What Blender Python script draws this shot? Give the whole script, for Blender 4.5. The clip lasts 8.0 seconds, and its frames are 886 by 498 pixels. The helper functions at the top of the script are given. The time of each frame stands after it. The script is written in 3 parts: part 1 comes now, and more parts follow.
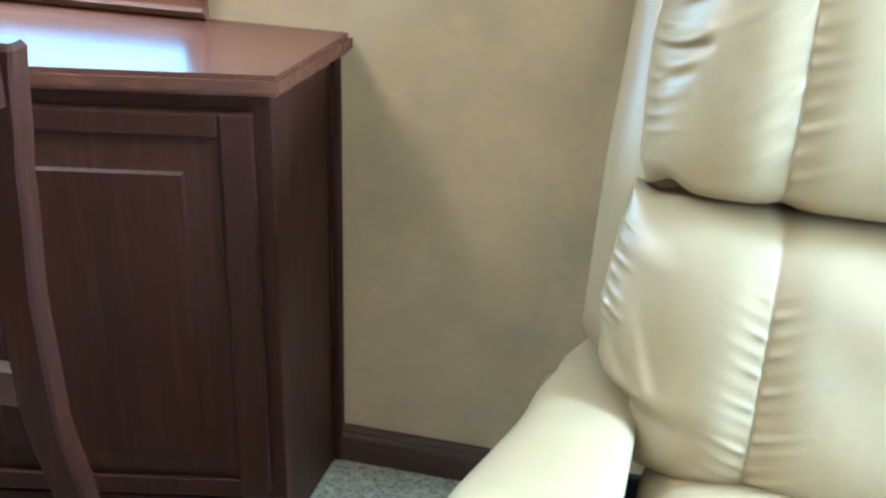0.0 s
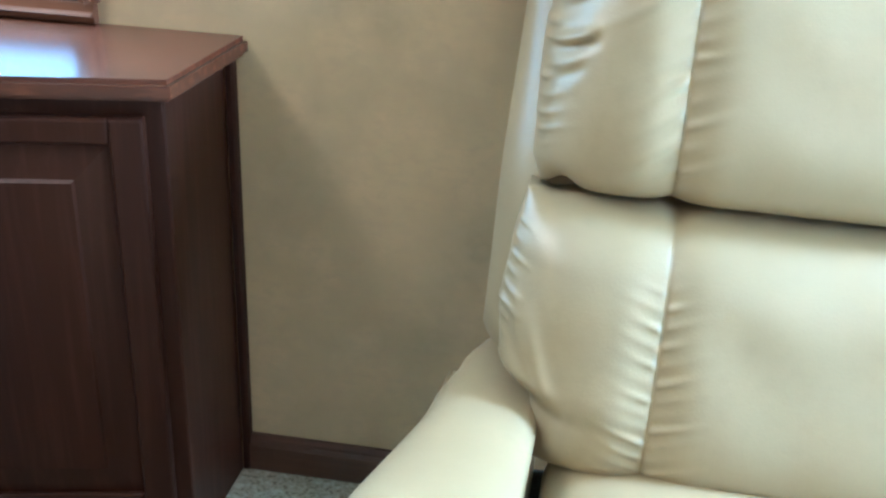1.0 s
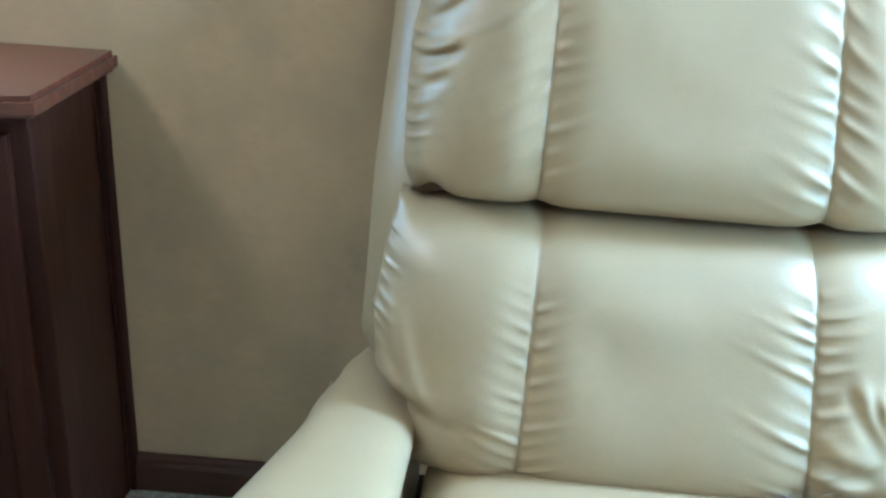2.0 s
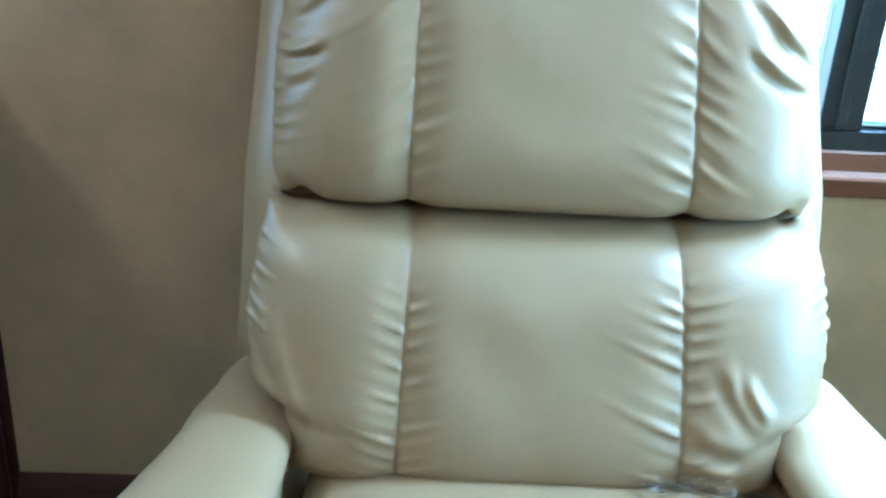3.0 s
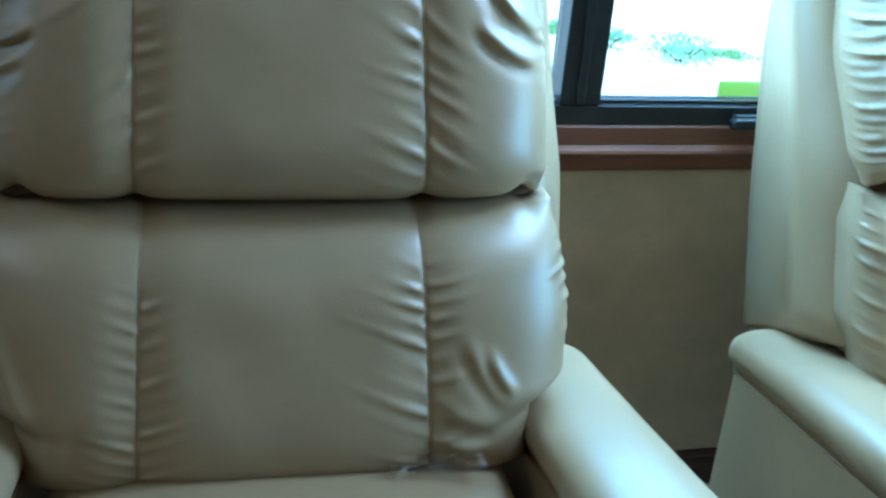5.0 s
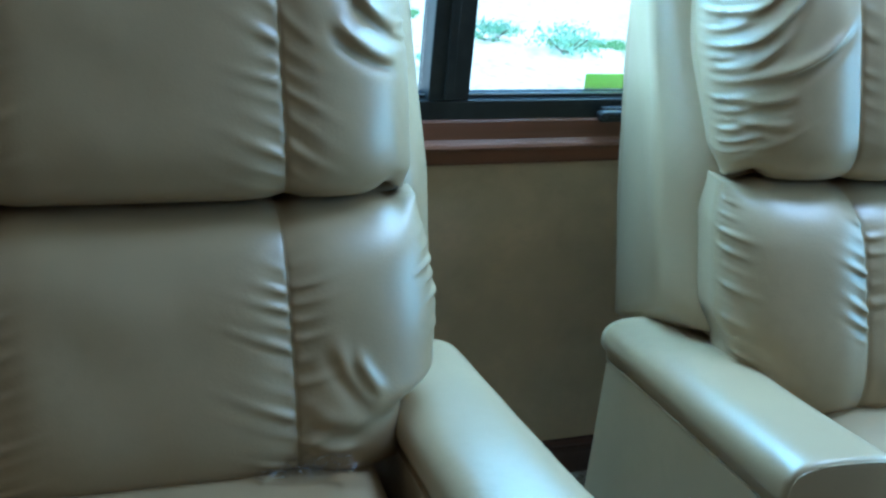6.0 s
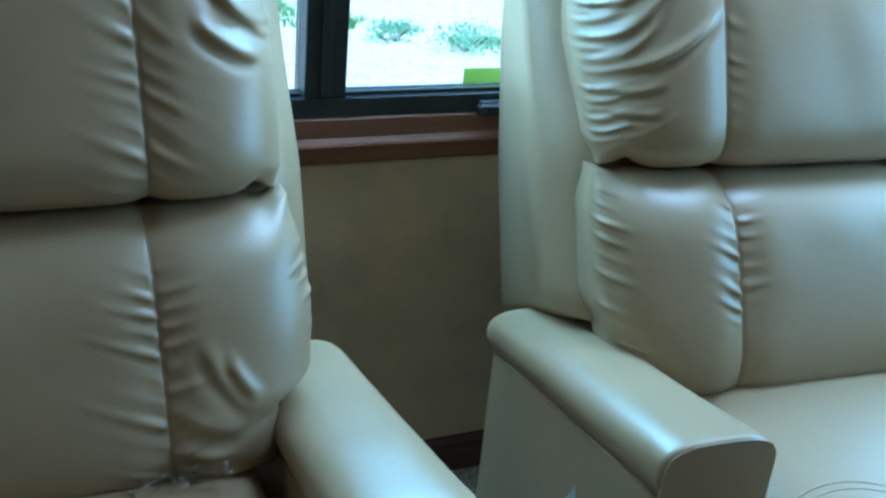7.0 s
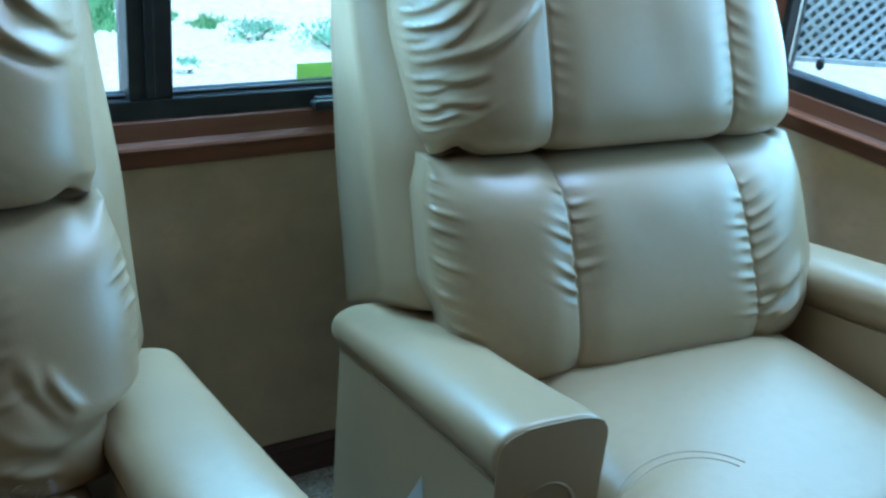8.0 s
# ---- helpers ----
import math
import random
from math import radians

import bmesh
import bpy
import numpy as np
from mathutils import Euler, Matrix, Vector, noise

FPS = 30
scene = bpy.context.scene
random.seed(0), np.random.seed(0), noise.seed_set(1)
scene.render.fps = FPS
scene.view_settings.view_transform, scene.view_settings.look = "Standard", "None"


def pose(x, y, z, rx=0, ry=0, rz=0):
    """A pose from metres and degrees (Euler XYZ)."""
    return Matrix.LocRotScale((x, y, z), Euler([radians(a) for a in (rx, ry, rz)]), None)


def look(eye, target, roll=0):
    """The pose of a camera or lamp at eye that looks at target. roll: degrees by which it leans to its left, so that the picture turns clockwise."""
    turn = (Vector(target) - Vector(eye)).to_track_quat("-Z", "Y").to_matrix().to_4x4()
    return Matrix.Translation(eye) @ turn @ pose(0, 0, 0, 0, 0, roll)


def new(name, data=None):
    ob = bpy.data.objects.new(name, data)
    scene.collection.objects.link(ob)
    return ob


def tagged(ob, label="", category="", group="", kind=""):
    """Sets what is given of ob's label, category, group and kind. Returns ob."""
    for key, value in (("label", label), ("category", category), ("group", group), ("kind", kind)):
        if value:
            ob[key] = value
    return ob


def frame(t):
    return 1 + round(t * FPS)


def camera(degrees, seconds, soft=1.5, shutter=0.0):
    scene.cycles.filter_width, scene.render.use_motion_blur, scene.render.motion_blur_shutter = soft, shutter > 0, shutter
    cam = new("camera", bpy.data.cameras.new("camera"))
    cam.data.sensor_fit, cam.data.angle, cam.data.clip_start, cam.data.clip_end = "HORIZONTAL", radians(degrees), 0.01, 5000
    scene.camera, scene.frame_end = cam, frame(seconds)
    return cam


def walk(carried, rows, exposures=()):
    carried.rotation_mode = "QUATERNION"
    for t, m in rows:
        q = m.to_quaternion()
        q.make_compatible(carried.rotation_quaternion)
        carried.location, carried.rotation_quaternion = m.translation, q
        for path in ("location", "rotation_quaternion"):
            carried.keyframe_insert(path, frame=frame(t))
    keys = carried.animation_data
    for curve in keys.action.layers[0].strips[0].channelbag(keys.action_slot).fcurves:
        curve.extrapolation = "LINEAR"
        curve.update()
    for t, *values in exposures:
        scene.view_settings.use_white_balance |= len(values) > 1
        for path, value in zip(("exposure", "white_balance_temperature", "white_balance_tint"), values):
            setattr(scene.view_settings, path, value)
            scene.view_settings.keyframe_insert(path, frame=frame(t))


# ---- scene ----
cam = camera(45.7, 8.0, soft=2.6)
PATH = [
    (0, (-0.03, -1.442, 1.18), (-0.421, 0.302, 0.284), 2.2),
    (0.5, (-0.02, -1.441, 1.175), (-0.34, 0.322, 0.286), 2.7),
    (1, (-0.005, -1.435, 1.175), (-0.248, 0.343, 0.293), 2.8),
    (1.5, (0.012, -1.447, 1.176), (-0.143, 0.353, 0.317), 3.2),
    (3, (0.078, -1.437, 1.181), (0.179, 0.372, 0.333), 3.5),
    (3.5, (0.099, -1.437, 1.181), (0.284, 0.368, 0.339), 3.8),
    (4, (0.119, -1.433, 1.177), (0.413, 0.357, 0.335), 4.4),
    (4.5, (0.141, -1.431, 1.172), (0.513, 0.346, 0.333), 4.5),
    (6, (0.199, -1.432, 1.178), (0.838, 0.269, 0.342), 5.6),
    (6.5, (0.226, -1.441, 1.172), (0.944, 0.235, 0.35), 5.5),
    (7, (0.246, -1.442, 1.174), (1.036, 0.202, 0.353), 5.5),
    (7.5, (0.275, -1.453, 1.173), (1.148, 0.152, 0.358), 5.3),
    (8, (0.305, -1.464, 1.173), (1.291, 0.077, 0.364), 5.2),
]
EXPOSURES = [(0.0, 4.0, 4870, 5), (1.7, 3.4, 4770, 5), (3.0, 2.85, 4620, 5), (3.5, 2.45, 4630, 5), (4.7, 1.55, 4660, 5), (6.5, 0.85, 4720, 5), (8.0, 0.72, 4720, 5)]
walk(cam, [(t, look(eye, target, roll)) for t, eye, target, roll in PATH], EXPOSURES)

# ---- world, sun, window light and added ceiling lamps ----
world = bpy.data.worlds.new("sky")
scene.world = world
world.use_nodes = True
wn = world.node_tree
sky = wn.nodes.new("ShaderNodeTexSky")
sky.sky_type = "NISHITA"
sky.sun_disc = False
sky.sun_elevation = radians(72)
sky.sun_rotation = radians(135)
wn.links.new(sky.outputs[0], wn.nodes["Background"].inputs[0])
wn.nodes["Background"].inputs[1].default_value = 0.15

sun = new("sun", bpy.data.lights.new("sun", "SUN"))
sun.data.energy, sun.data.angle, sun.data.color = 5.0, radians(0.5), (1.0, 0.96, 0.9)
sun.matrix_world = look((2, -2, 9), (0, 0, 0))


def area_light(name, eye, target, wide, high, power, colour):
    lamp = new(name, bpy.data.lights.new(name, "AREA"))
    lamp.data.shape, lamp.data.size, lamp.data.size_y = "RECTANGLE", wide, high
    lamp.data.energy, lamp.data.color = power, colour
    lamp.matrix_world = look(eye, target)
    return lamp


DAY = (0.52, 0.85, 1.0)
area_light("daylight_back_window", (0.76, 0.05, 1.10), (0.76, -1.2, 0.4), 1.15, 0.30, 17.0, DAY)
area_light("daylight_cabinet_window", (-1.17, 0.05, 1.27), (-1.0, -1.6, 0.5), 0.80, 0.62, 2.2, DAY)
area_light("daylight_side_window", (1.955, -0.64, 1.0), (0.8, -1.0, 0.4), 1.05, 0.52, 6.5, (0.52, 0.84, 1.0))
# unseen warm lamp, added up left; throws the cabinet top's shadow on the wall
area_light("added_ceiling_light", (-1.25, -0.62, 2.035), (-0.9, -0.5, 0), 0.44, 0.44, 2.0, (1.0, 0.86, 0.68))
# unseen warm lamp, added as fill on the chair fronts
area_light("added_room_fill", (0.75, -1.95, 2.035), (0.75, -1.6, 0), 0.44, 0.44, 1.1, (1.0, 0.82, 0.62))
# unseen cool lamp, added to brighten the right recliner's seat and arms
area_light("added_chair_fill", (1.60, -0.32, 2.035), (1.55, -0.40, 0), 0.44, 0.44, 10.0, (0.64, 0.83, 1.0))


# ---- materials ----
def material(name, colour, rough=0.5, metal=0.0, spots=(), bump=(), coat=0.0, vary=0.0):
    """spots: (scale, colour, low, high, stretch); bump: (scale, strength, stretch); vary: brightness by object."""
    m = bpy.data.materials.new(name)
    m.use_nodes = True
    n, l = m.node_tree.nodes, m.node_tree.links
    b = n["Principled BSDF"]
    b.inputs["Roughness"].default_value, b.inputs["Metallic"].default_value = rough, metal
    b.inputs["Coat Weight"].default_value, b.inputs["Coat Roughness"].default_value = coat, 0.12
    tc = n.new("ShaderNodeTexCoord")

    def tex(scale, stretch, detail=5):
        mp = n.new("ShaderNodeMapping")
        mp.inputs["Scale"].default_value = stretch
        l.new(tc.outputs["Object"], mp.inputs[0])
        t = n.new("ShaderNodeTexNoise")
        t.inputs["Scale"].default_value, t.inputs["Detail"].default_value = scale, detail
        l.new(mp.outputs[0], t.inputs[0])
        return t

    last = n.new("ShaderNodeRGB").outputs[0]
    last.default_value = (*colour, 1)
    for scale, tone, low, high, stretch in spots:
        t = tex(scale, stretch)
        r = n.new("ShaderNodeMapRange")
        r.inputs[1].default_value, r.inputs[2].default_value = low, high
        l.new(t.outputs[0], r.inputs[0])
        x = n.new("ShaderNodeMix")
        x.data_type = "RGBA"
        l.new(r.outputs[0], x.inputs[0])
        l.new(last, x.inputs[6])
        x.inputs[7].default_value = (*tone, 1)
        last = x.outputs[2]
    if vary:
        info, r = n.new("ShaderNodeObjectInfo"), n.new("ShaderNodeMapRange")
        r.inputs[3].default_value, r.inputs[4].default_value = 1 - vary, 1 + vary
        l.new(info.outputs["Random"], r.inputs[0])
        h = n.new("ShaderNodeHueSaturation")
        l.new(r.outputs[0], h.inputs["Value"])
        l.new(last, h.inputs["Color"])
        last = h.outputs[0]
    l.new(last, b.inputs["Base Color"])
    normal = None
    for scale, strength, stretch in bump:
        t, bp = tex(scale, stretch, 3), n.new("ShaderNodeBump")
        bp.inputs["Strength"].default_value, bp.inputs["Distance"].default_value = strength, 0.004
        l.new(t.outputs[0], bp.inputs["Height"])
        if normal:
            l.new(normal, bp.inputs["Normal"])
        normal = bp.outputs[0]
    if normal:
        l.new(normal, b.inputs["Normal"])
    return m


ONE = (1, 1, 1)
UPRIGHT = (1, 1, 0.06)
ALONG = (0.06, 1, 1)
LEATHER = material("cream_leather", (0.394, 0.290, 0.164), 0.38, 0, [(5, (0.364, 0.265, 0.147), 0.4, 0.75, ONE), (60, (0.374, 0.275, 0.154), 0.45, 0.7, ONE)],
                   [(300, 0.05, ONE), (28, 0.05, ONE), (7, 0.06, ONE)])
LEATHER.node_tree.nodes["Principled BSDF"].inputs["Specular IOR Level"].default_value = 0.80
LEATHER_DARK = material("leather_seam", (0.40, 0.29, 0.155), 0.5, 0, [(40, (0.3, 0.24, 0.15), 0.4, 0.7, ONE)], [(200, 0.1, ONE)])
UNDER = material("black_dust_cover", (0.02, 0.018, 0.016), 0.9, 0, [(90, (0.03, 0.028, 0.025), 0.4, 0.7, ONE)])
PAPER = material("wallpaper", (0.54, 0.388, 0.222), 0.75, 0,
                 [(4.5, (0.42, 0.315, 0.19), 0.38, 0.68, ONE), (11, (0.59, 0.41, 0.24), 0.45, 0.75, ONE), (45, (0.49, 0.355, 0.215), 0.45, 0.75, (1, 1, 1.6))],
                 [(150, 0.10, (1, 1, 1.5)), (30, 0.1, ONE)])
CHERRY = material("cherry_wood", (0.043, 0.013, 0.0065), 0.46, 0, [(14, (0.028, 0.009, 0.006), 0.35, 0.7, UPRIGHT), (70, (0.065, 0.022, 0.013), 0.5, 0.8, UPRIGHT)],
                  [(120, 0.06, UPRIGHT)])
CHERRY.node_tree.nodes["Principled BSDF"].inputs["Specular IOR Level"].default_value = 0.22
CHERRY_TOP = material("cherry_top", (0.105, 0.040, 0.024), 0.27, 0, [(12, (0.115, 0.035, 0.017), 0.35, 0.7, ALONG), (70, (0.20, 0.065, 0.032), 0.5, 0.8, ALONG)],
                      [(120, 0.03, ALONG)], coat=0.12)
TRIM = material("cherry_trim", (0.085, 0.034, 0.020), 0.38, 0, [(16, (0.055, 0.021, 0.012), 0.35, 0.7, ALONG), (80, (0.11, 0.045, 0.026), 0.5, 0.8, ALONG)],
                [(120, 0.05, ALONG)], coat=0.2)
OAK = material("window_trim_wood", (0.20, 0.074, 0.036), 0.5, 0, [(16, (0.10, 0.042, 0.022), 0.35, 0.7, (0.06, 0.06, 1)), (80, (0.19, 0.088, 0.05), 0.5, 0.8, (0.06, 0.06, 1))],
               [(120, 0.05, (0.06, 0.06, 1))], coat=0.04)
OAK.node_tree.nodes["Principled BSDF"].inputs["Specular IOR Level"].default_value = 0.3
CARPET = material("carpet", (0.40, 0.33, 0.25), 0.95, 0, [(140, (0.20, 0.15, 0.10), 0.45, 0.62, ONE), (60, (0.50, 0.43, 0.34), 0.5, 0.7, ONE)], [(180, 0.9, ONE), (50, 0.5, ONE)])
CEIL = material("ceiling_panel", (0.64, 0.55, 0.42), 0.8, 0, [(4, (0.6, 0.51, 0.39), 0.4, 0.7, ONE)], [(200, 0.1, ONE)])
BLACK = material("black_window_frame", (0.012, 0.014, 0.016), 0.4, 0, [(50, (0.02, 0.022, 0.024), 0.45, 0.7, ONE)], [(200, 0.05, ONE)])
STEEL = material("bare_metal", (0.55, 0.56, 0.58), 0.3, 1.0, [(60, (0.45, 0.46, 0.48), 0.4, 0.7, ONE)])
STICKER = material("yellow_green_sticker", (0.72, 0.84, 0.34), 0.5, 0, [(20, (0.64, 0.78, 0.26), 0.4, 0.7, ONE)])


def let_light_through(m, share, colour):
    """Thin paper: a share of the light comes through from behind."""
    n, l = m.node_tree.nodes, m.node_tree.links
    mixer, through_light = n.new("ShaderNodeMixShader"), n.new("ShaderNodeBsdfTranslucent")
    mixer.inputs[0].default_value = share
    through_light.inputs[0].default_value = (*colour, 1)
    l.new(n["Principled BSDF"].outputs[0], mixer.inputs[1])
    l.new(through_light.outputs[0], mixer.inputs[2])
    l.new(mixer.outputs[0], n["Material Output"].inputs[0])


let_light_through(STICKER, 0.45, (0.70, 0.88, 0.30))
GRAVEL = material("pale_gravel", (0.60, 0.57, 0.51), 0.95, 0, [(0.6, (0.54, 0.51, 0.45), 0.4, 0.7, ONE), (18, (0.36, 0.34, 0.3), 0.5, 0.7, ONE)], [(20, 0.5, ONE)])
LEAF = material("foliage", (0.32, 0.48, 0.38), 0.6, 0, [(6, (0.26, 0.40, 0.31), 0.4, 0.7, ONE)], vary=0.2)
let_light_through(LEAF, 0.5, (0.48, 0.78, 0.55))
BARK = material("bark", (0.12, 0.09, 0.06), 0.9, 0, [(20, (0.07, 0.05, 0.035), 0.4, 0.7, UPRIGHT)], [(40, 0.6, UPRIGHT)])
LAWN = material("dry_lawn_grass", (0.20, 0.40, 0.16), 0.8, 0, [(2, (0.30, 0.42, 0.22), 0.4, 0.7, ONE)], [(40, 0.4, ONE)])


def clear(name, colour, rough, bumpy=0.0, bend=1.5):
    m = bpy.data.materials.new(name)
    m.use_nodes = True
    n, l = m.node_tree.nodes, m.node_tree.links
    n.remove(n["Principled BSDF"])
    mix, see, gloss, fresnel = n.new("ShaderNodeMixShader"), n.new("ShaderNodeBsdfTransparent"), n.new("ShaderNodeBsdfGlossy"), n.new("ShaderNodeFresnel")
    see.inputs[0].default_value = (*colour, 1)
    gloss.inputs["Roughness"].default_value = rough
    fresnel.inputs[0].default_value = bend
    if bumpy:
        t, bp = n.new("ShaderNodeTexNoise"), n.new("ShaderNodeBump")
        t.inputs["Scale"].default_value = 40
        bp.inputs["Strength"].default_value = bumpy
        l.new(t.outputs[0], bp.inputs["Height"])
        l.new(bp.outputs[0], gloss.inputs["Normal"])
    for a, b in ((fresnel.outputs[0], mix.inputs[0]), (see.outputs[0], mix.inputs[1]), (gloss.outputs[0], mix.inputs[2]), (mix.outputs[0], n["Material Output"].inputs[0])):
        l.new(a, b)
    return m


GLASS = clear("window_glass", (0.88, 0.98, 0.97), 0.0)
PLASTIC = clear("clear_wrap", (0.97, 0.98, 0.98), 0.30, 0.3, 1.42)


# ---- building helpers ----
def part(name, bm, mat, parent=None, label="", smooth=False):
    bmesh.ops.recalc_face_normals(bm, faces=bm.faces)
    me = bpy.data.meshes.new(name)
    bm.to_mesh(me)
    bm.free()
    me.materials.append(mat)
    for p in me.polygons:
        p.use_smooth = smooth
    ob = new(name, me)
    if parent:
        ob.parent = parent
    if label:
        ob["label"] = label
    return ob


def thing(name, m, label, category, group="", kind=""):
    ob = new(name)
    ob.empty_display_size = 0.1
    ob.matrix_world = m
    return tagged(ob, label, category, group, kind)


def box(x0, x1, y0, y1, z0, z1, bevel=0.0, seg=2, bm=None):
    own = bmesh.new()
    bmesh.ops.create_cube(own, size=1)
    for v in own.verts:
        v.co = Vector(((x0, x1)[v.co.x > 0], (y0, y1)[v.co.y > 0], (z0, z1)[v.co.z > 0]))
    if bevel:
        bmesh.ops.bevel(own, geom=own.edges[:], offset=bevel, segments=seg, profile=0.5, affect="EDGES")
    if bm is None:
        return own
    me = bpy.data.meshes.new("join")
    own.to_mesh(me)
    own.free()
    bm.from_mesh(me)
    bpy.data.meshes.remove(me)
    return bm


def prism(points, place, a, b, bevel=0.0, seg=2):
    """A closed outline of (p, q) pairs, carried from a to b; place(p, q, r) gives the corner."""
    bm = bmesh.new()
    low = [bm.verts.new(place(p, q, a)) for p, q in points]
    high = [bm.verts.new(place(p, q, b)) for p, q in points]
    n = len(points)
    bm.faces.new(low), bm.faces.new(high[::-1])
    for i in range(n):
        bm.faces.new((low[i], high[i], high[(i + 1) % n], low[(i + 1) % n]))
    if bevel:
        bmesh.ops.bevel(bm, geom=bm.edges[:], offset=bevel, segments=seg, profile=0.5, affect="EDGES")
    return bm


def sweep(rings, closed_ends=True):
    """A skin over rings of equal count."""
    bm = bmesh.new()
    rows = [[bm.verts.new(p) for p in ring] for ring in rings]
    n = len(rows[0])
    for a, b in zip(rows, rows[1:]):
        for i in range(n):
            bm.faces.new((a[i], a[(i + 1) % n], b[(i + 1) % n], b[i]))
    if closed_ends:
        bm.faces.new(rows[0][::-1]), bm.faces.new(rows[-1])
    return bm


def tube(points, radius, sides=8):
    points = [Vector(p) for p in points]
    rings = []
    for i, p in enumerate(points):
        d = (points[min(i + 1, len(points) - 1)] - points[max(i - 1, 0)]).normalized()
        side = d.cross(Vector((0.3, 0.2, 1))).normalized()
        up = side.cross(d)
        r = radius[i] if isinstance(radius, (list, tuple)) else radius
        rings.append([p + r * (math.cos(a) * side + math.sin(a) * up) for a in (2 * math.pi * k / sides for k in range(sides))])
    return sweep(rings)


def mix(a, b, t):
    return a + (b - a) * t


def curve_at(table, t):
    """A smooth value from rows (t, value)."""
    for (t0, v0), (t1, v1) in zip(table, table[1:]):
        if t <= t1:
            k = min(max((t - t0) / (t1 - t0), 0), 1)
            return mix(v0, v1, k * k * (3 - 2 * k))
    return table[-1][1]


# ---- the room ----
EAST = 1.915
WEST, SOUTH, TOP = -2.6, -3.0, 2.05
WINDOW = (0.16, 1.36, 0.70, 1.27)
CAB_WIN = (-1.60, -0.756, 0.8075, 1.60)
SIDE_WIN = (-1.35, -0.089, 0.70, 1.30)


def wall_with_opening(name, label, along, a, b, opening, near, far, mat=None):
    """A wall of thickness near..far; along 0 runs in x, 1 in y."""
    bm = bmesh.new()
    spans = [(a, b, 0, TOP)]
    for lo, hi, z0, z1 in opening:
        la, lb, _, _ = spans.pop()
        spans += [(la, lo, 0, TOP), (lo, hi, 0, z0), (lo, hi, z1, TOP), (hi, lb, 0, TOP)]
    for p, q, z0, z1 in spans:
        if along == 0:
            box(p, q, near, far, z0, z1, bm=bm)
        else:
            box(near, far, p, q, z0, z1, bm=bm)
    return tagged(part(name, bm, mat or PAPER), label, "wall", kind="structure")


wall_with_opening("wall_north", "tan mottled wallpaper wall with two windows", 0, WEST, EAST, [CAB_WIN, WINDOW], 0.0, 0.06)
wall_with_opening("wall_east", "tan mottled wallpaper wall with a screened window", 1, SOUTH, 0.06, [(SIDE_WIN[0] - 0.045, SIDE_WIN[1] + 0.045, SIDE_WIN[2] - 0.045, SIDE_WIN[3] + 0.045)], EAST, EAST + 0.06)
wall_with_opening("wall_west", "plain tan mottled wallpaper wall", 1, SOUTH, 0.06, [], WEST, WEST - 0.06)
# never in view; its dark finish is chosen to weaken light bounced onto the chairs
wall_with_opening("wall_south", "unseen plain wall, dark wood finish added to cut bounce light", 0, WEST - 0.06, EAST + 0.06, [], SOUTH, SOUTH - 0.06, TRIM)
tagged(part("floor", box(WEST, EAST, SOUTH, 0.0, -0.08, 0.0), CARPET), "beige speckled cut pile carpet floor", "floor", kind="structure")
tagged(part("ceiling", box(WEST, EAST, SOUTH, 0.0, TOP, TOP + 0.05), CEIL), "plain beige ceiling panels", "ceiling", kind="structure")

# unseen frames, made up to hold the added ceiling lamps
for vx, vy in ((-1.25, -0.62), (0.75, -1.95), (1.60, -0.32)):
    vent = thing("added_vent", pose(vx, vy, TOP), "unseen square ceiling frame added round a lamp", "roof vent", "roof vents")
    for a, b, c, d in ((-0.27, 0.27, 0.23, 0.27), (-0.27, 0.27, -0.27, -0.23), (-0.27, -0.23, -0.23, 0.23), (0.23, 0.27, -0.23, 0.23)):
        part("frame", box(a, b, c, d, -0.022, -0.001, 0.004), CEIL, vent)

BASE_PROFILE = [(0, 0), (0.012, 0), (0.012, 0.05), (0.010, 0.056), (0.0085, 0.058), (0.0085, 0.064), (0.005, 0.071), (0, 0.072)]


def baseboard(name, along, a, b, at, sign):
    if along == 0:
        bm = prism(BASE_PROFILE, lambda p, q, r: (r, at + sign * p, q), a, b)
    else:
        bm = prism(BASE_PROFILE, lambda p, q, r: (at + sign * p, r, q), a, b)
    return tagged(part(name, bm, TRIM), "dark cherry wood baseboard along the wall", "baseboard", kind="structure")


baseboard("baseboard_north", 0, -0.525, EAST, 0.0, -1)
baseboard("baseboard_east", 1, SOUTH, -0.012, EAST, -1)
baseboard("baseboard_west", 1, SOUTH, -0.45, WEST, 1)
baseboard("baseboard_south", 0, WEST + 0.012, EAST - 0.012, SOUTH, 1)

# wooden casing, outer edge first: how far it stands from the wall, how far from the opening
CASING = [(0, 0), (0.010, 0), (0.013, 0.003), (0.016, 0.030), (0.020, 0.034), (0.025, 0.036), (0.027, 0.040), (0.024, 0.044), (0.017, 0.046), (0.015, 0.050), (0.014, 0.068), (0.010, 0.073), (0, 0.073)]


